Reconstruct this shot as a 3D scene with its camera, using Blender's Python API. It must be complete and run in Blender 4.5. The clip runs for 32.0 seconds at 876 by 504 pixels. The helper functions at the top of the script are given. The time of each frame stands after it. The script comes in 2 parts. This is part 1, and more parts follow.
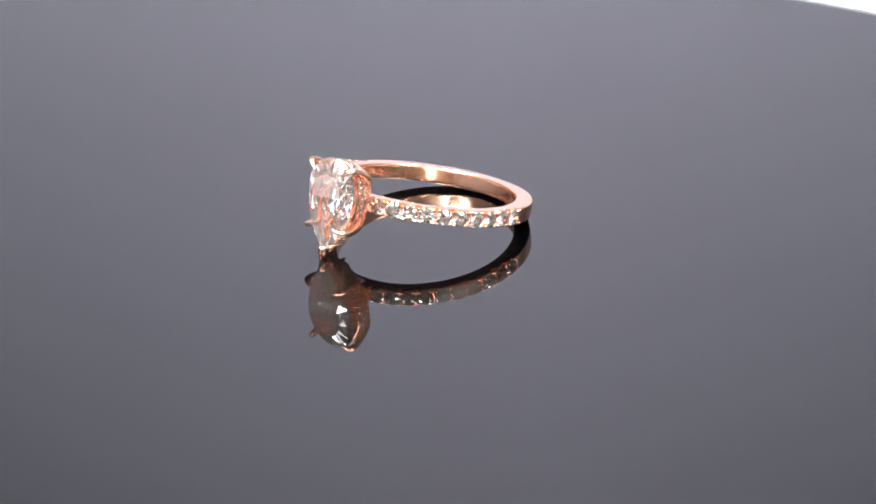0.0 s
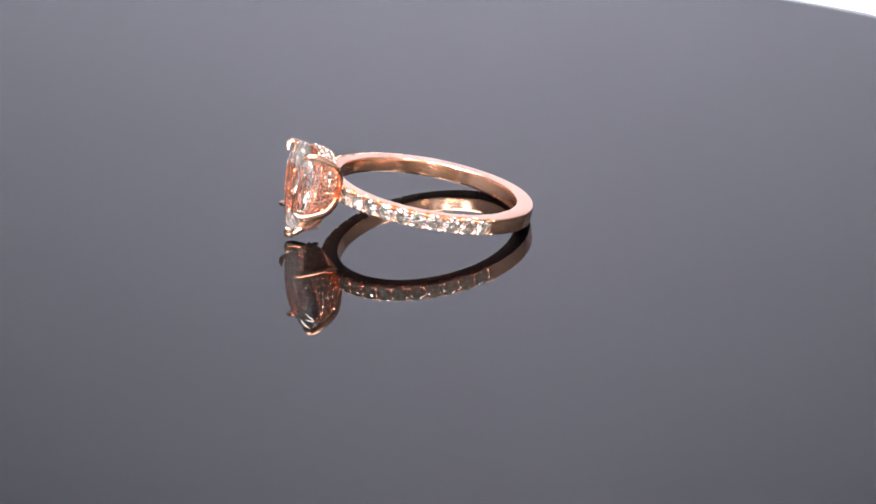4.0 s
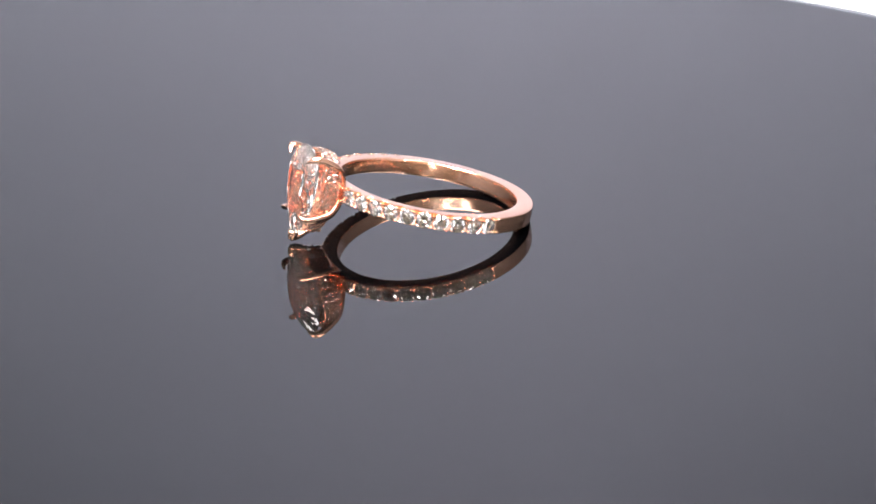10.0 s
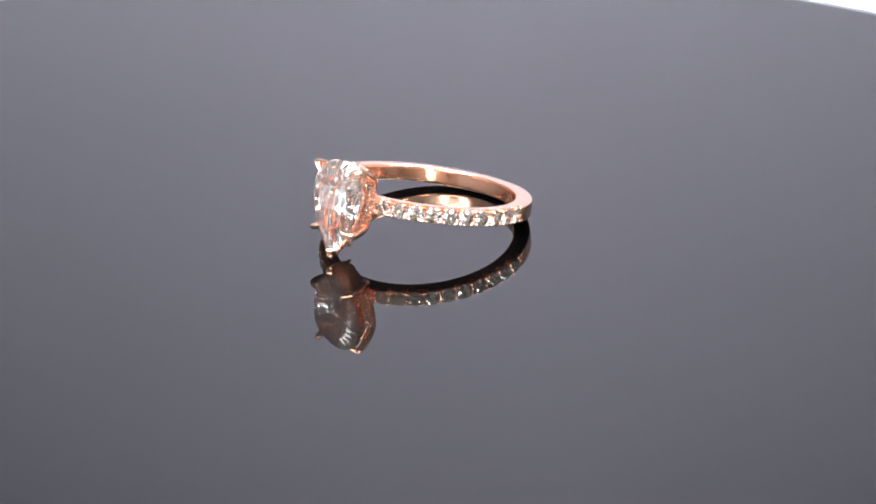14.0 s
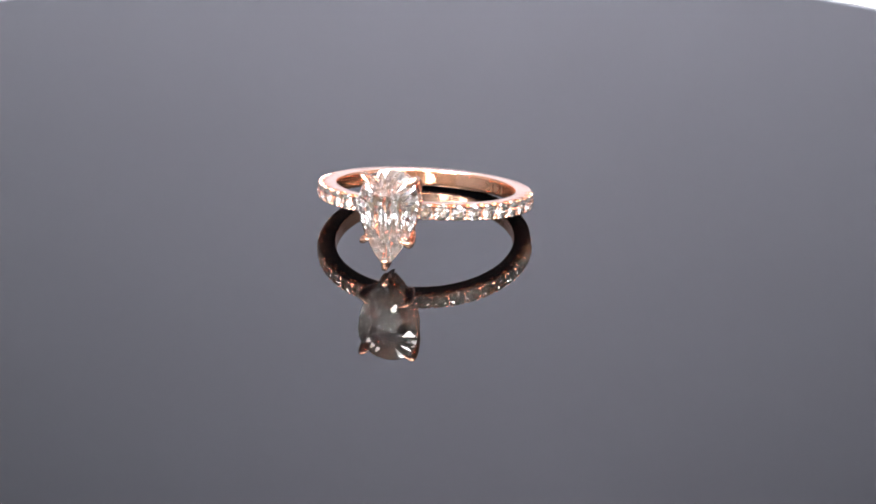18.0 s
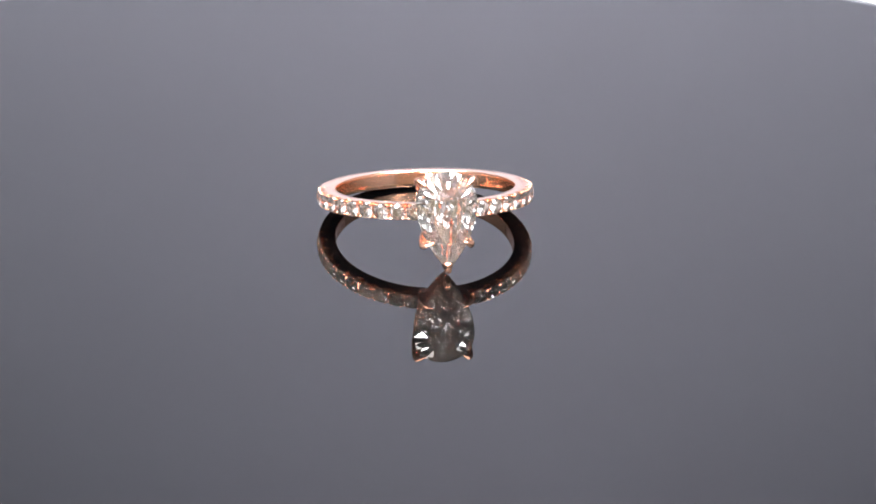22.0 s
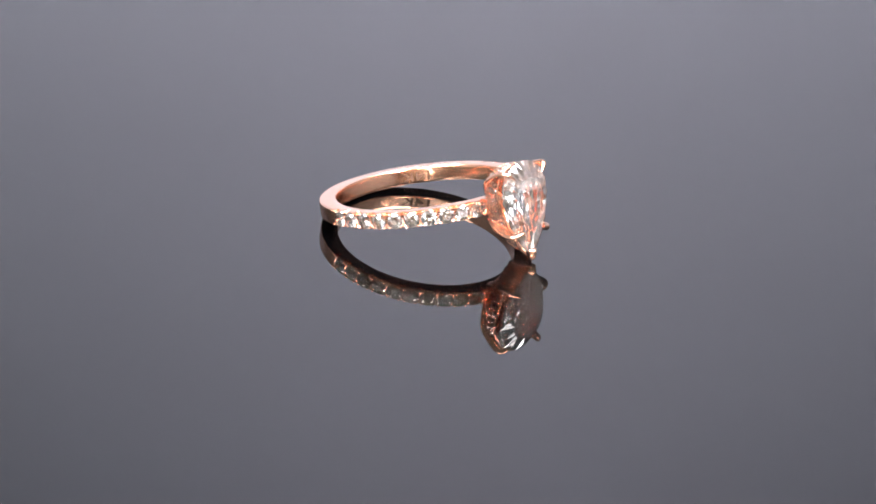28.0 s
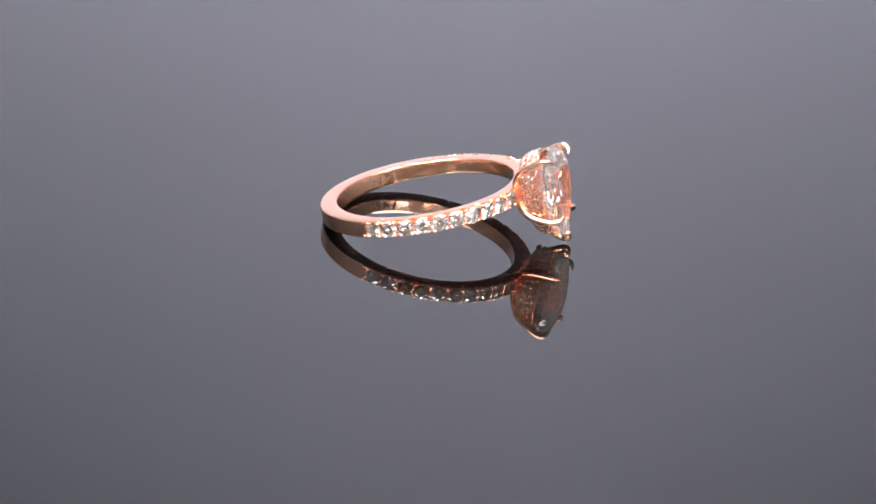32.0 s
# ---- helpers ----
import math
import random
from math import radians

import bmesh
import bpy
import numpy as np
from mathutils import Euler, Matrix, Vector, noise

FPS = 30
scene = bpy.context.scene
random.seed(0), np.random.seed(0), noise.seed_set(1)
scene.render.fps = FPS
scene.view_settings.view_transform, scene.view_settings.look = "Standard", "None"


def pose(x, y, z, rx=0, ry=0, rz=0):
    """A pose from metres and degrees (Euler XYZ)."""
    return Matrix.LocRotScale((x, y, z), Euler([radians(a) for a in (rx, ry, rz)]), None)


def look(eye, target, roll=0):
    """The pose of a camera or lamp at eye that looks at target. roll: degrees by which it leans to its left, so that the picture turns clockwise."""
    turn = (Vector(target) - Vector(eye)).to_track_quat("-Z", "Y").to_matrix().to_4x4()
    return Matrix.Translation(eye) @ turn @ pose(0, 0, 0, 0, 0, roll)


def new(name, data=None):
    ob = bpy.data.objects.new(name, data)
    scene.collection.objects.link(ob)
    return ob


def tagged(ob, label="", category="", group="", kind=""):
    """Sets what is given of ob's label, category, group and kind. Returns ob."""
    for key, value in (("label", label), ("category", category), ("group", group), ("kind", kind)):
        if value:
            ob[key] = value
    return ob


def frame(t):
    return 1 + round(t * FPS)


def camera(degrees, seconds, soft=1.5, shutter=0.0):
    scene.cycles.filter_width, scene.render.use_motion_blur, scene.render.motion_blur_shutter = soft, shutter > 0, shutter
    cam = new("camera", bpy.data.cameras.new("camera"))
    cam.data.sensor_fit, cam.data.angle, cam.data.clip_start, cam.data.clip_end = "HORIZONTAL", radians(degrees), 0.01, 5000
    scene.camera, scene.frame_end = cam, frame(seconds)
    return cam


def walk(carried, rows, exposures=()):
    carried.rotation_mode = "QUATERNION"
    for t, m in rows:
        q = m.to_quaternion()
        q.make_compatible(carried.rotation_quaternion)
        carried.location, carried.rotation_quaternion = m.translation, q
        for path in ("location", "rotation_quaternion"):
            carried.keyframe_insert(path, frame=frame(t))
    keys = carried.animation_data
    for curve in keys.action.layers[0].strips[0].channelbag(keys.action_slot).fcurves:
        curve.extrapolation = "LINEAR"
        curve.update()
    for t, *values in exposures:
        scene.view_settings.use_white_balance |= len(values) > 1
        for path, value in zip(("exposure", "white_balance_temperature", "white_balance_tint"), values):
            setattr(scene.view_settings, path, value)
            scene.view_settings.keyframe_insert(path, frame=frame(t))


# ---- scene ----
SECONDS = 32.0
MM = 0.001
# camera: a fixed close view over the turntable
TARGET = (1.009 * MM, 0.0, -3.243 * MM)
REACH, RISE = 300.17 * MM, radians(21.632)
EYE = (TARGET[0], TARGET[1] - REACH * math.cos(RISE), TARGET[2] + REACH * math.sin(RISE))
cam = camera(15.54, SECONDS, soft=1.5)
walk(cam, [(0.0, look(EYE, TARGET, 0.964)), (SECONDS, look(EYE, TARGET, 0.964))])

# the ring's pose on the turntable: tilt of the band, height and place of its centre
TILT, LEAN, LIFT = 10.895, 0.387, 2.563 * MM
OFF_X, OFF_Y = -0.045 * MM, -0.261 * MM
DISC_R = 88.3 * MM
DISC_X, DISC_Y = 3.02 * MM, -2.68 * MM


def heading(t):
    """Degrees by which the turntable is turned: it swings back at 6.7 s."""
    return -80.34 + 5.885 * (math.hypot(t - 6.7, 0.12) - 0.12)


TURNS = [(k / 2, heading(k / 2)) for k in range(65) if k != 13] + [(t, heading(t)) for t in (6.25, 6.6, 6.7, 6.8, 7.25)]
TURNS.sort()


# ---- light ----
GAIN = 1.75


def area(name, eye, target, size_x, size_y, power, colour, spread=180):
    data = bpy.data.lights.new(name, "AREA")
    data.shape, data.size, data.size_y = "RECTANGLE", size_x, size_y
    data.energy, data.color = power * GAIN, colour
    data.spread = radians(spread)
    ob = new(name, data)
    ob.matrix_world = look(eye, target)
    return ob


# the cut stones need many inner reflections
scene.cycles.max_bounces, scene.cycles.glossy_bounces, scene.cycles.transmission_bounces = 28, 20, 28
world = bpy.data.worlds.new("world")
scene.world = world
world.use_nodes = True
world.node_tree.nodes["Background"].inputs[0].default_value = (0.9, 0.93, 1.0, 1)
world.node_tree.nodes["Background"].inputs[1].default_value = 0.02

# added out of view: they brighten the backdrop that the disc mirrors
area("backdrop_fill", (0.0, 0.23, -0.012), (0.0, 0.45, 0.2), 0.1, 0.02, 0.87, (1.0, 0.93, 0.95))
area("backdrop_pool_fill", (0.015, 0.25, 0.40), (0.015, 0.45, 0.13), 0.06, 0.04, 0.14, (1.0, 0.90, 0.975), 70)
# unseen fill panels, added to make the stones brighter
area("left_fill_panel", (-0.25, -0.12, 0.42), (0, -0.03, 0.02), 0.30, 0.18, 2.0, (0.98, 0.98, 1.0))
area("right_fill_panel", (0.25, -0.12, 0.42), (0, -0.03, 0.02), 0.30, 0.18, 2.0, (0.98, 0.98, 1.0))
# strong compact lamps added out of view, for glints on beads and stones
area("key_glint", (0.13, -0.22, 0.36), (0, 0, 0), 0.04, 0.03, 0.3, (1.0, 0.97, 0.93), 40)
area("second_key_glint", (-0.15, -0.30, 0.28), (0, 0, 0), 0.04, 0.03, 0.3, (0.95, 0.97, 1.0), 40)
# four small unseen lamps, added so that facets sparkle
for name, x, y, z in (("left_glint", -0.30, -0.18, 0.30), ("right_glint", 0.30, -0.16, 0.30), ("low_left_glint", -0.22, -0.38, 0.17), ("low_right_glint", 0.24, -0.36, 0.20)):
    area(name, (x, y, z), (0, 0, 0), 0.014, 0.012, 0.06, (1.0, 0.985, 0.96), 50)
area("camera_lamp", (0.006, -0.292, 0.128), (0, 0, 0), 0.03, 0.022, 0.07, (1.0, 0.95, 0.86))
area("front_lamp", (-0.0233, -0.2617, 0.0086), (-0.001, -0.0133, 0.0054), 0.011, 0.011, 0.06, (1.0, 0.97, 0.94))


# ---- materials ----
def material(name, colour, rough, metal=0.0, **more):
    m = bpy.data.materials.new(name)
    m.use_nodes = True
    p = m.node_tree.nodes["Principled BSDF"]
    p.inputs["Base Color"].default_value = (*colour, 1)
    p.inputs["Roughness"].default_value = rough
    p.inputs["Metallic"].default_value = metal
    for k, v in more.items():
        p.inputs[k.replace("_", " ")].default_value = v
    return m


def grain(m, scale, low, high, bump=0.0, detail=4.0):
    """Vary the roughness between low and high, with a fine relief."""
    t = m.node_tree
    p = t.nodes["Principled BSDF"]
    co = t.nodes.new("ShaderNodeTexCoord")
    n = t.nodes.new("ShaderNodeTexNoise")
    n.inputs["Scale"].default_value, n.inputs["Detail"].default_value = scale, detail
    t.links.new(co.outputs["Object"], n.inputs["Vector"])
    r = t.nodes.new("ShaderNodeMapRange")
    r.inputs["To Min"].default_value, r.inputs["To Max"].default_value = low, high
    t.links.new(n.outputs["Fac"], r.inputs["Value"])
    t.links.new(r.outputs["Result"], p.inputs["Roughness"])
    if bump:
        b = t.nodes.new("ShaderNodeBump")
        b.inputs["Strength"].default_value, b.inputs["Distance"].default_value = bump, 0.00005
        t.links.new(n.outputs["Fac"], b.inputs["Height"])
        t.links.new(b.outputs["Normal"], p.inputs["Normal"])
    return m


def gem(name, tint):
    m = bpy.data.materials.new(name)
    m.use_nodes = True
    t = m.node_tree
    t.nodes.remove(t.nodes["Principled BSDF"])
    g = t.nodes.new("ShaderNodeBsdfGlass")
    g.inputs["Color"].default_value = (*tint, 1)
    g.inputs["Roughness"].default_value, g.inputs["IOR"].default_value = 0.0, 2.42
    t.links.new(g.outputs[0], t.nodes["Material Output"].inputs["Surface"])
    return m


ROSE = grain(material("rose_gold", (0.935, 0.525, 0.36), 0.16, 1.0), 900, 0.13, 0.20, 0.05)
# hallmark letters lie flat; the engraving's shade is put into this brown
ENGRAVED_DARK = material("engraved_dark", (0.035, 0.016, 0.009), 0.7, 0.0, Specular_IOR_Level=0.1)
DIAMOND = gem("diamond", (0.997, 0.996, 0.994))
BLACK = grain(material("black_acrylic", (0.0002, 0.0002, 0.00025), 0.02, 0.0, IOR=1.5), 45, 0.0, 0.03, 0.004)
WHITE = grain(material("white_fabric", (0.52, 0.54, 0.56), 0.8), 40, 0.75, 0.9, 0.2)
BACKCLOTH = grain(material("grey_backcloth", (0.228, 0.236, 0.274), 0.9), 30, 0.8, 0.95, 0.2)
# unseen cloth behind the camera, added to give the gold warm reflections
FRONTCLOTH = grain(material("warm_reflection_cloth", (0.13, 0.10, 0.068), 0.9), 30, 0.8, 0.95, 0.2)
# unseen tent sides and ceiling, greyed to cut the light they bounce
GREYWALL = grain(material("darkened_tent_fabric", (0.17, 0.17, 0.175), 0.8), 40, 0.75, 0.9, 0.2)
RIMGREY = material("rim_plastic", (0.03, 0.03, 0.03), 0.4)
# glowing chips of the added, unseen light bars
CHIP = material("sparkle_chip", (0.8, 0.8, 0.8), 0.5, 0.0, Emission_Color=(0.96, 0.98, 1.0, 1), Emission_Strength=85.0)
DUST = material("dust", (0.03, 0.03, 0.03), 0.9)


# ---- building helpers ----
def mesh_of(name, bm, mat, smooth=True):
    me = bpy.data.meshes.new(name)
    bmesh.ops.recalc_face_normals(bm, faces=bm.faces)
    bm.to_mesh(me)
    bm.free()
    me.materials.append(mat)
    if smooth:
        for p in me.polygons:
            p.use_smooth = True
    return me


def part(name, bm, mat, parent, label="", smooth=True):
    ob = new(name, mesh_of(name, bm, mat, smooth))
    ob.parent = parent
    return tagged(ob, label)


def again(name, me, parent, m):
    ob = new(name, me)
    ob.parent = parent
    ob.matrix_local = m
    return ob


def box(bm, x0, y0, z0, x1, y1, z1):
    m = Matrix.Translation(((x0 + x1) / 2, (y0 + y1) / 2, (z0 + z1) / 2)) @ Matrix.Diagonal((x1 - x0, y1 - y0, z1 - z0, 1))
    bmesh.ops.create_cube(bm, size=1, matrix=m)


def skin(bm, rings, close_ring=True, close_ends=False, wrap=False):
    """Faces between rings of vertices."""
    rows = [[bm.verts.new(p) for p in ring] for ring in rings]
    pairs = list(zip(rows, rows[1:])) + ([(rows[-1], rows[0])] if wrap else [])
    for a, b in pairs:
        n = len(a)
        for i in range(n if close_ring else n - 1):
            j = (i + 1) % n
            bm.faces.new((a[i], a[j], b[j], b[i]))
    if close_ends:
        bm.faces.new(rows[0][::-1])
        bm.faces.new(rows[-1])
    return rows


def spline(points, steps):
    """Catmull-Rom curve through points."""
    p = [Vector(q) for q in points]
    p = [p[0] * 2 - p[1]] + p + [p[-1] * 2 - p[-2]]
    out = []
    for i in range(1, len(p) - 2):
        for k in range(steps):
            t = k / steps
            a, b, c, d = p[i - 1], p[i], p[i + 1], p[i + 2]
            out.append(0.5 * (2 * b + (c - a) * t + (2 * a - 5 * b + 4 * c - d) * t * t + (3 * b - a - 3 * c + d) * t ** 3))
    return out + [p[-2]]


def tube(bm, points, radii, steps=6, sides=12, flat=1.0, across=None):
    path = spline(points, steps)
    n = len(path)
    rings = []
    side = None
    for i, q in enumerate(path):
        way = (path[min(i + 1, n - 1)] - path[max(i - 1, 0)]).normalized()
        s = i / (n - 1) * (len(radii) - 1)
        k = min(int(s), len(radii) - 2)
        r = radii[k] + (radii[k + 1] - radii[k]) * (s - k)
        if side is None:
            side = way.orthogonal().normalized() if across is None else Vector(across)
        side = (side - way * side.dot(way)).normalized()
        up = way.cross(side)
        rings.append([q + (side * math.cos(a) + up * math.sin(a) * flat) * r for a in [2 * math.pi * j / sides for j in range(sides)]])
    skin(bm, [[v * MM for v in ring] for ring in rings], close_ends=True)


# ---- ring ----
RO, RI, HW = 9.9, 8.30, 0.738
PITCH, FIRST, STONES = 9.152, 14.18, 10
LAST = FIRST + PITCH * (STONES - 1)


PEAR_W, PEAR_MID, PEAR_TOP, PEAR_LOW = 2.76, 1.35, 2.85, 6.05


def half_width(z):
    """The pear's half width at height z."""
    if z >= PEAR_MID:
        return PEAR_W * math.sqrt(max(0.0, 1 - ((z - PEAR_MID) / PEAR_TOP) ** 2))
    d = (PEAR_MID - z) / PEAR_LOW
    return PEAR_W * max(0.0, 1 - (0.12 * d + 0.88 * d ** 2.2))


def girdle(s):
    """The pear's outline at turn s (0 at the round end, 0.5 at the point): y, z."""
    a = 2 * math.pi * s
    cz = math.cos(a)
    z = PEAR_MID + (PEAR_TOP if cz >= 0 else PEAR_LOW) * cz
    return math.copysign(half_width(z), math.sin(a)), z


def notch(deg):
    """1 between two stones, 0 in the middle of one; 0 off the paved part."""
    a = abs((deg + 180) % 360 - 180)
    if a < FIRST - PITCH / 2 or a > LAST + PITCH / 2:
        return 0.0, 0.0
    d = abs((a - FIRST + PITCH / 2) % PITCH - PITCH / 2) / (PITCH / 2)
    return d, 1.0


def build_band(ring):
    bm = bmesh.new()
    rings = []
    steps = 1080
    for i in range(steps):
        deg = i * 360 / steps
        gap, on = notch(deg)
        v = max(0.0, (gap - 0.42) / 0.58) * on
        cliff = min(1.0, v * 7)
        seat = (0.80 - 0.77 * gap) * on
        lip = RO - 0.10 - 0.12 * on - 0.50 * v
        prof = [(RO - seat, 0), (RO - seat, 0.42 * HW), (RO - 0.02 - 0.30 * (1 - gap) * on, 0.72 * HW), (RO - 0.03 - 0.12 * on * (1 - gap), HW * (0.90 - 0.14 * cliff)),
                (lip + 0.015, HW * (0.965 - 0.24 * cliff)), (lip, HW * (0.985 - 0.02 * cliff)), (lip - 0.05, HW),
                (RO - 1.0, HW), (RI + 0.11, HW), (RI + 0.05, 0.975 * HW), (RI + 0.015, 0.90 * HW), (RI + 0.004, 0.6 * HW), (RI, 0)]
        full = prof + [(r, -z) for r, z in prof[-2:0:-1]]
        c, s = math.cos(radians(deg)), math.sin(radians(deg))
        rise = 1 + 0.16 * max(0.0, -c - 0.2) ** 0.7
        rings.append([Vector((r * c, r * s, z * rise if z > 0 else z)) * MM for r, z in full])
    skin(bm, rings, wrap=True)
    ob = part("band", bm, ROSE, ring, "polished rose gold band with fishtail cut edges")
    ob.data.set_sharp_from_angle(angle=radians(38))
    return ob


def brilliant_mesh(name, d, deep=0.86):
    """A small round brilliant of diameter d; its table faces +x."""
    bm = bmesh.new()
    r = d / 2
    def ringv(n, rad, x, off):
        return [bm.verts.new((x * MM, rad * math.cos(2 * math.pi * (i + off) / n) * MM, rad * math.sin(2 * math.pi * (i + off) / n) * MM)) for i in range(n)]
    t = ringv(8, 0.56 * r, 0.30 * r, 0)
    m = ringv(8, 0.80 * r, 0.17 * r, 0.5)
    g = ringv(16, r, 0, 0)
    cul = bm.verts.new((-deep * r * MM, 0, 0))
    bm.faces.new(t)
    for i in range(8):
        j = (i + 1) % 8
        bm.faces.new((t[i], m[i], t[j]))
        bm.faces.new((t[j], m[i], g[(2 * j) % 16], m[j]))
        bm.faces.new((m[i], g[2 * i], g[2 * i + 1]))
        bm.faces.new((m[i], g[2 * i + 1], g[(2 * i + 2) % 16]))
        bm.faces.new((g[2 * i], cul, g[2 * i + 1]))
        bm.faces.new((g[2 * i + 1], cul, g[(2 * i + 2) % 16]))
    return mesh_of(name, bm, DIAMOND, smooth=False)


def build_pave(band):
    stone = brilliant_mesh("pave_diamond", 1.47)
    bead = bmesh.new()
    bmesh.ops.create_uvsphere(bead, u_segments=8, v_segments=6, radius=0.10 * MM, matrix=Matrix.Diagonal((1.0, 1, 1.2, 1)))
    bead = mesh_of("bead_prong", bead, ROSE)
    for side in (1, -1):
        for i in range(STONES):
            a = side * (FIRST + PITCH * i)
            again("pave_diamond", stone, band, pose(0, 0, 0, 0, 0, a) @ pose((RO - 0.06) * MM, 0, 0, 0, 0, 0))
        for i in range(STONES + 1):
            a = side * (FIRST + PITCH * (i - 0.5))
            for e in (1, -1):
                for off in (-1.6, 1.6):
                    again("bead_prong", bead, band, pose(0, 0, 0, 0, 0, a + off) @ pose((RO - 0.03) * MM, 0, e * 0.82 * HW * MM))


def build_stamp(band):
    curve = bpy.data.curves.new("stamp", "FONT")
    curve.body, curve.size, curve.align_x, curve.align_y = "14K", 1.15, "CENTER", "CENTER"
    curve.offset = 0.02
    tmp = new("stamp_text", curve)
    me = bpy.data.meshes.new_from_object(tmp.evaluated_get(bpy.context.evaluated_depsgraph_get()))
    bpy.data.objects.remove(tmp)
    bm = bmesh.new()
    bm.from_mesh(me)
    bpy.data.meshes.remove(me)
    bmesh.ops.triangulate(bm, faces=bm.faces)
    bmesh.ops.subdivide_edges(bm, edges=bm.edges, cuts=2)
    for v in bm.verts:
        a = radians(142) + v.co.x * 1.6 / RI
        z = -v.co.y * 1.0
        r = RI + 0.04 * min(1, abs(z) / HW) ** 2 - 0.012
        v.co = Vector((r * math.cos(a), r * math.sin(a), z)) * MM
    part("hallmark", bm, ENGRAVED_DARK, band, "engraved 14K hallmark, its recesses painted dark")


def build_centre(ring):
    bm = bmesh.new()
    n, pn = 20, 30
    gx, tx, deep = 13.22, 13.92, 0.78

    def ringv(count, f, x, off):
        mid = Vector((0, 0.6))
        out = []
        for i in range(count):
            y, z = girdle((i + off) / count)
            q = mid + (Vector((y, z)) - mid) * f
            out.append(bm.verts.new((x * MM, q.x * MM, q.y * MM)))
        return out

    def keel(f, off, bow):
        """A row of the pavilion, drawn in towards the keel line under the stone's long axis."""
        out = []
        for i in range(pn):
            y, z = girdle((i + off) / pn)
            m = PEAR_MID + (z - PEAR_MID) * (0.85 if z < PEAR_MID else 0.12)
            depth = (1 - f) * (1 + bow) * deep * math.hypot(y, z - m)
            wob = 1 + 0.035 * math.sin(7.3 * i + 11 * f) if f else 1.0
            out.append(bm.verts.new(((gx - 0.05 - depth * wob) * MM, y * f * MM, (m + (z - m) * f) * MM)))
        return out

    t = ringv(n, 0.58, tx, 0)
    m = ringv(n, 0.82, tx - 0.23, 0.5)
    g = ringv(2 * pn, 1.0, gx + 0.06, 0)
    h = ringv(2 * pn, 1.0, gx - 0.06, 0)
    rows = [keel(0.80, 0, 0.05), keel(0.64, 0.5, 0.0), keel(0.50, 0, 0.04), keel(0.36, 0.5, 0.0), keel(0.24, 0, 0.04), keel(0.12, 0.5, 0.0), keel(0.0, 0, 0.0)]
    p = rows[0]
    ends, step = 2 * pn, 2 * pn // n
    bm.faces.new(t)
    for i in range(n):
        j = (i + 1) % n
        bm.faces.new((t[i], m[i], t[j]))
        bm.faces.new((t[j], m[i], g[(step * j) % ends]))
        bm.faces.new((t[j], g[(step * j) % ends], m[j]))
        for k in range(step):
            bm.faces.new((m[i], g[(step * i + k) % ends], g[(step * i + k + 1) % ends]))
    for k in range(ends):
        bm.faces.new((g[k], h[k], h[(k + 1) % ends], g[(k + 1) % ends]))
    for i in range(pn):
        j = (i + 1) % pn
        bm.faces.new((h[2 * i], p[i], h[2 * i + 1]))
        bm.faces.new((h[2 * i + 1], p[j], h[(2 * i + 2) % ends]))
        bm.faces.new((h[2 * i + 1], p[i], p[j]))
        for k in range(len(rows) - 1):
            u, w = rows[k], rows[k + 1]
            if k % 2 == 0:
                bm.faces.new((u[i], w[i], u[j]))
                bm.faces.new((u[j], w[i], w[j]))
            else:
                bm.faces.new((u[i], w[j], u[j]))
                bm.faces.new((w[i], w[j], u[i]))
    bmesh.ops.remove_doubles(bm, verts=bm.verts, dist=1e-6)
    bmesh.ops.dissolve_degenerate(bm, dist=1e-7, edges=bm.edges)
    part("centre_diamond", bm, DIAMOND, ring, "pear brilliant cut clear diamond", smooth=False)


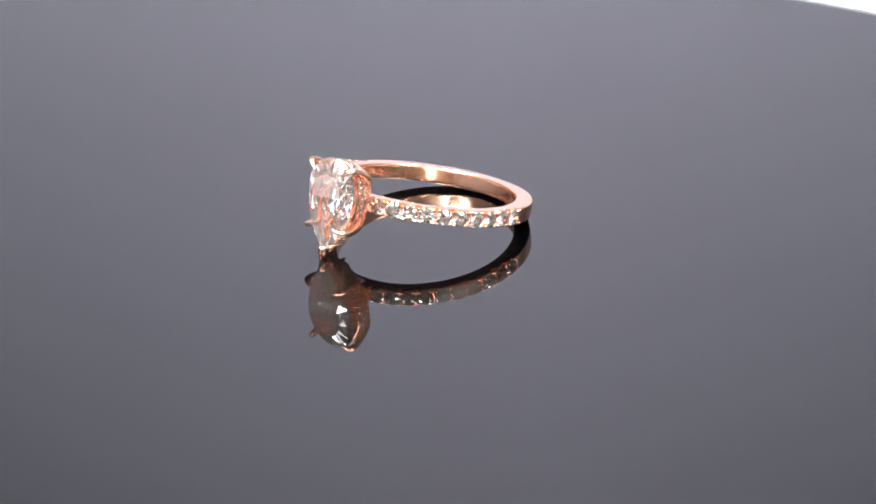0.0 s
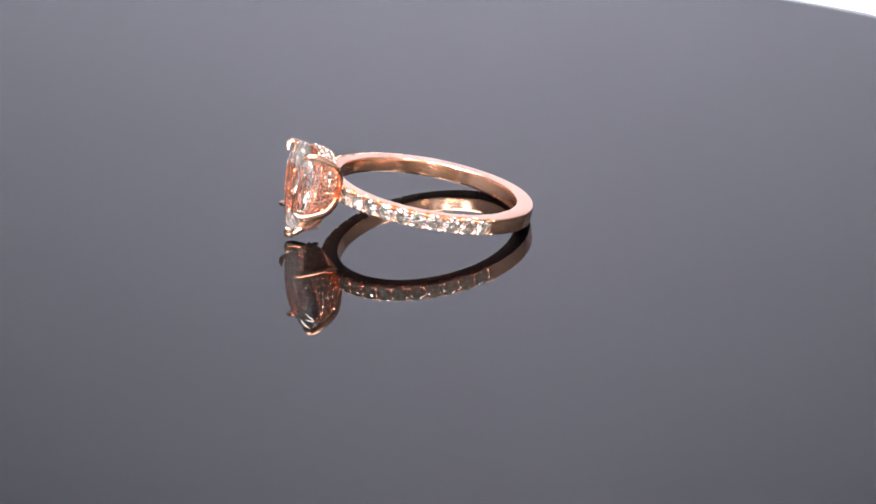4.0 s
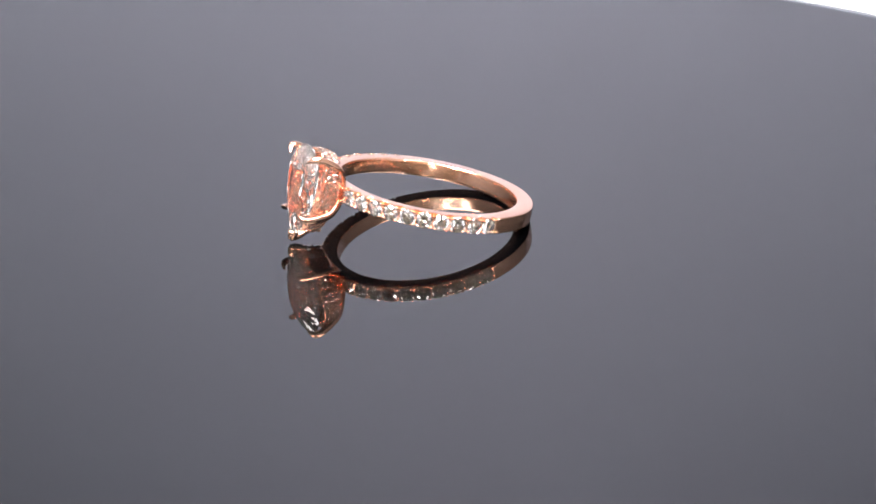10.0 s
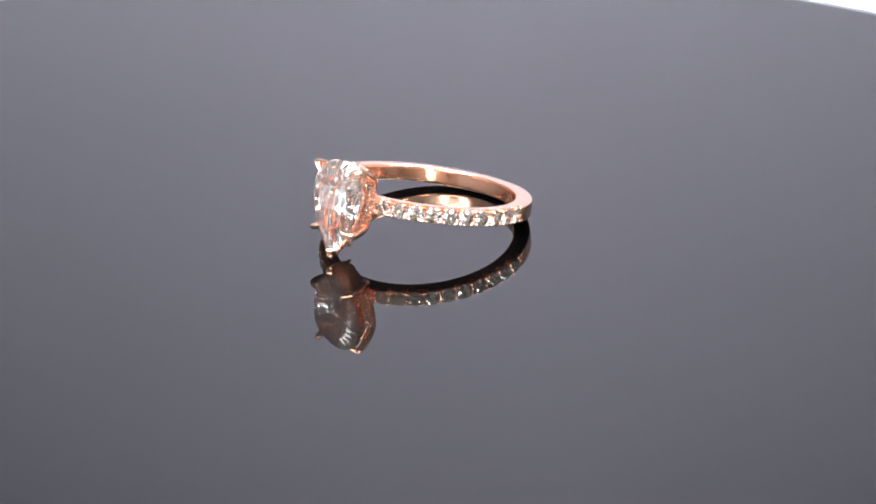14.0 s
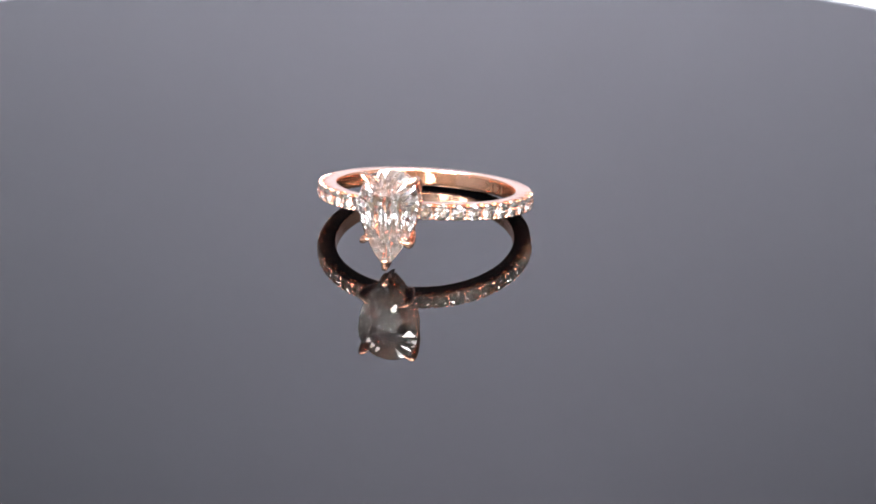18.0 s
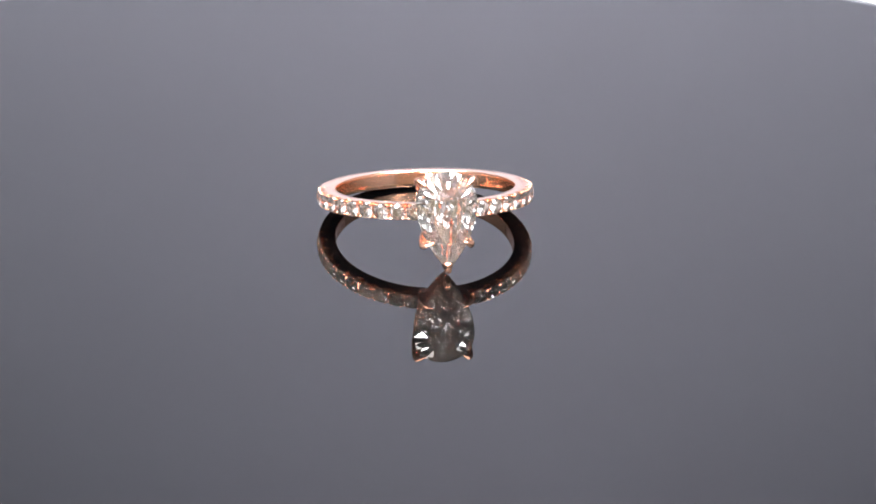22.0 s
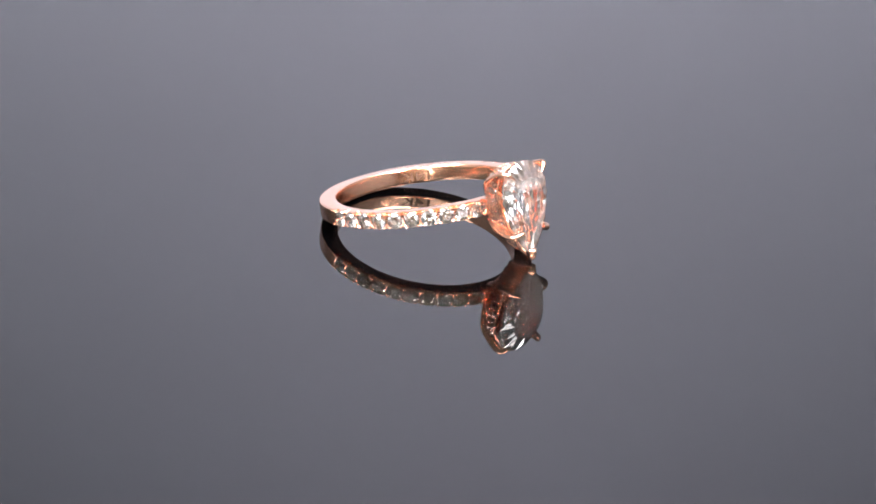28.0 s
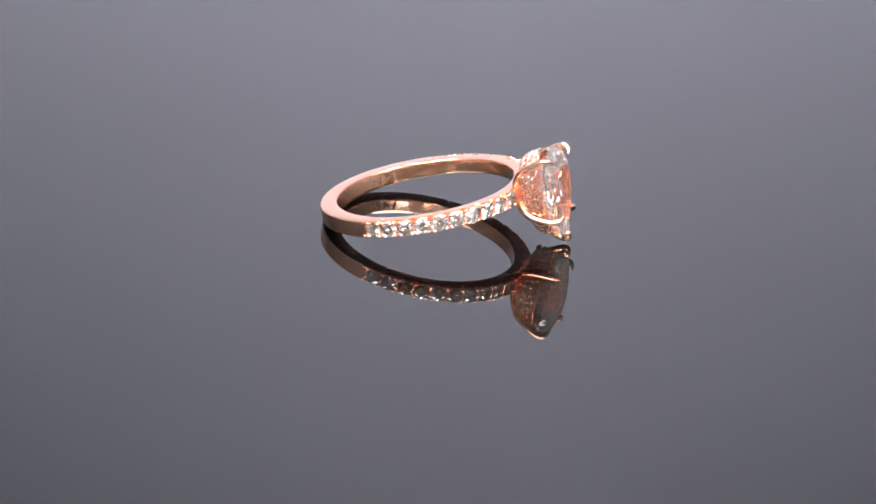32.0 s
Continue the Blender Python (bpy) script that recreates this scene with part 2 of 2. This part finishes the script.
def build_head(ring):
    for y in (1, -1):
        bm = bmesh.new()
        tube(bm, [(9.3, y * 0.45, 0.4), (9.95, y * 1.2, 1.5), (10.9, y * 2.05, 2.5), (12.5, y * 2.4, 3.25), (13.5, y * 2.4, 3.48), (13.9, y * 2.06, 3.2), (14.05, y * 1.6, 2.85)],
             [0.46, 0.46, 0.44, 0.40, 0.36, 0.22, 0.03], sides=14, flat=0.8)
        part("claw_prong", bm, ROSE, ring)
        bm = bmesh.new()
        tube(bm, [(9.3, y * 0.45, -0.4), (9.95, y * 1.15, -1.25), (11.0, y * 1.78, -1.95), (12.5, y * 2.1, -2.32), (13.35, y * 2.12, -2.4), (13.75, y * 1.76, -2.26), (13.92, y * 1.3, -2.05)],
             [0.46, 0.44, 0.42, 0.40, 0.36, 0.22, 0.03], sides=14, flat=0.8)
        part("claw_prong", bm, ROSE, ring)
    bm = bmesh.new()
    tube(bm, [(9.4, 0, -0.5), (10.2, 0, -2.1), (11.4, 0, -3.5), (12.7, 0, -4.45), (13.45, 0, -4.7)], [0.36, 0.3, 0.3, 0.34, 0.30])
    # folded plate over the point
    skin(bm, [[Vector((x + lift, y * w, z)) * MM for x, y, z in ((13.0, -1, top - 0.1), (13.62, -0.55, top), (13.74, 0, top - 0.04), (13.62, 0.55, top), (13.0, 1, top - 0.1))] for top, w, lift in ((-3.95, 0.58, 0.0), (-4.2, 0.52, 0.04), (-4.5, 0.38, 0.02), (-4.82, 0.15, -0.1))], close_ends=True)
    part("v_prong", bm, ROSE, ring, "rose gold chevron prong over the stone's point")
    # cup under the stone
    bm = bmesh.new()
    rows = []
    n = 96
    for f, x in ((0.89, 12.34), (0.93, 12.32), (0.93, 12.24), (0.88, 12.16), (0.855, 11.6), (0.815, 11.05), (0.76, 10.5), (0.70, 10.3), (0.60, 10.05), (0.42, 9.75), (0.22, 9.62), (0.18, 9.75), (0.5, 10.4), (0.67, 11.1), (0.76, 11.7), (0.83, 12.25)):
        row = []
        for i in range(n):
            y, z = girdle(i / n)
            row.append(Vector((x, y * f, 0.35 + (z - 0.35) * f)) * MM)
        rows.append(row)
    skin(bm, rows, wrap=True)
    collar = part("collar", bm, ROSE, ring, "rose gold hidden halo collar")
    small = brilliant_mesh("halo_diamond", 0.64, 0.75)
    dot = bmesh.new()
    bmesh.ops.create_icosphere(dot, subdivisions=1, radius=0.1 * MM)
    dot = mesh_of("bead_prong", dot, ROSE)
    # stones in two rows, evenly along the outline
    for f, x, off in ((0.905, 11.88, 0.0), (0.87, 11.3, 0.5), (0.815, 10.74, 0.0)):
        pts = []
        for i in range(400):
            y, z = girdle(i / 400)
            pts.append(Vector((y * f, 0.35 + (z - 0.35) * f)))
        length = [0.0]
        for a, b in zip(pts, pts[1:] + pts[:1]):
            length.append(length[-1] + (b - a).length)
        count = int(length[-1] / 0.69)
        for k in range(2 * count):
            want = (k / 2 + off) / count * length[-1] % length[-1]
            i = max(j for j in range(400) if length[j] <= want)
            a, b = pts[i], pts[(i + 1) % 400]
            q = a.lerp(b, (want - length[i]) / max(1e-6, length[i + 1] - length[i]))
            out = Vector((b - a).yx).normalized()
            out.y = -out.y
            if out.dot(q - Vector((0, 0.35))) < 0:
                out = -out
            face = Vector((-0.12 if x > 11.6 else -0.25 if x > 11 else -0.42, out.x, out.y)).normalized()
            turn = face.to_track_quat("X", "Z").to_matrix().to_4x4()
            at = Vector((x, q.x, q.y)) + face * (0.05 if k % 2 == 0 else 0.08)
            if k % 2 == 0:
                again("halo_diamond", small, collar, Matrix.Translation(at * MM) @ turn)
            else:
                again("bead_prong", dot, collar, Matrix.Translation(at * MM) @ turn)


def build_ring():
    ring = tagged(new("engagement_ring"), "rose gold ring with pear diamond lying on black turntable", "ring")
    band = build_band(ring)
    build_stamp(band)
    build_head(ring)
    build_centre(ring)
    build_pave(band)
    return ring


# ---- turntable and tent ----
def build_turntable():
    table = tagged(new("turntable"), "round glossy black acrylic turntable with rounded edge", "turntable")
    bm = bmesh.new()
    n = 256
    rows = []
    for r, z in ((DISC_R - 3 * MM, 0), (DISC_R - 1.2 * MM, -0.15 * MM), (DISC_R - 0.3 * MM, -0.8 * MM), (DISC_R, -1.8 * MM), (DISC_R, -8 * MM), (DISC_R - 2 * MM, -9 * MM)):
        rows.append([Vector((r * math.cos(2 * math.pi * i / n), r * math.sin(2 * math.pi * i / n), z)) for i in range(n)])
    skin(bm, rows, close_ends=True)
    top = part("disc", bm, BLACK, table)
    for p in top.data.polygons:
        p.use_smooth = len(p.vertices) == 4
    rng = random.Random(11)
    bm = bmesh.new()
    for k in range(50):
        r, a = DISC_R * 0.95 * math.sqrt(rng.random()), rng.random() * 2 * math.pi
        size = rng.uniform(0.015, 0.045) * MM
        bmesh.ops.create_icosphere(bm, subdivisions=1, radius=size, matrix=Matrix.Translation((r * math.cos(a), r * math.sin(a), size * 0.4)) @ Matrix.Diagonal((rng.uniform(0.7, 1.8), 1, 0.5, 1)))
    tagged(part("dust", bm, DUST, table, "fine grey dust specks"), kind="stuff")
    bm = bmesh.new()
    bmesh.ops.create_cone(bm, segments=96, radius1=DISC_R * 0.9, radius2=DISC_R * 0.9, depth=11 * MM, cap_ends=True, matrix=Matrix.Translation((0, 0, -14.5 * MM)))
    part("base", bm, RIMGREY, table)
    return table


def build_tent():
    W, H, B, F = 0.45, 0.46, -0.02, 0.55
    th = 0.004
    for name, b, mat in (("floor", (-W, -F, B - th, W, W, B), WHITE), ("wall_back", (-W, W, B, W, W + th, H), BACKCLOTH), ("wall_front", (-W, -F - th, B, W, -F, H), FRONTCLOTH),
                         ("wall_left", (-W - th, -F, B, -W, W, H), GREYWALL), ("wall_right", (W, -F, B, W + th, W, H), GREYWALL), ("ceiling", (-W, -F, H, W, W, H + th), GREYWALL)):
        bm = bmesh.new()
        box(bm, *b)
        ob = new(name, mesh_of(name, bm, mat, smooth=False))
        tagged(ob, {BACKCLOTH: "soft grey cloth backdrop", FRONTCLOTH: "unseen dark beige cloth, added for warm reflections", GREYWALL: "unseen tent fabric, greyed to cut bounce light"}.get(mat, "plain white light tent fabric"), name.split("_")[0], kind="structure")


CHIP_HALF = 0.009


def build_sparkle_bar(m, length, count):
    """An unseen bar, added for sparkle, that faces down along its own -z, with a row of bright chips."""
    strip = tagged(new("sparkle_bar"), "unseen slim white bar with bright square chips, added for sparkle", "light bar", "light bars", "structure")
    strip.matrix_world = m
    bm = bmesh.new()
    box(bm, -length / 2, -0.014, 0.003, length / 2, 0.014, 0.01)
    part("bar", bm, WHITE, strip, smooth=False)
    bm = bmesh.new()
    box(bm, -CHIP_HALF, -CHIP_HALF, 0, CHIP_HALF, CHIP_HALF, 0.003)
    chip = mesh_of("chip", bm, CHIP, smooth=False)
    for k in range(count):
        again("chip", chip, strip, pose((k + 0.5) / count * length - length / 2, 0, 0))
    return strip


build_tent()
# light bars added out of view, for glints in the stones
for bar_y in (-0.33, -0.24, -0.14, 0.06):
    build_sparkle_bar(pose(0, bar_y, 0.45), 0.66, 15)
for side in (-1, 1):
    build_sparkle_bar(look((side * 0.34, -0.42, 0.33), (0, 0, 0), 0), 0.24, 6)
TABLE = build_turntable()
RING = build_ring()


def motions():
    rows = []
    for t, a in TURNS:
        m = pose(0, 0, 0, 0, 0, a - 90) @ pose(OFF_X, OFF_Y, LIFT, 0, -TILT, 0) @ pose(0, 0, 0, LEAN, 0, 0)
        rows.append((float(t), m))
    walk(RING, rows)
    walk(TABLE, [(float(t), pose(0, 0, 0, 0, 0, a) @ pose(DISC_X, DISC_Y, 0)) for t, a in TURNS])


motions()
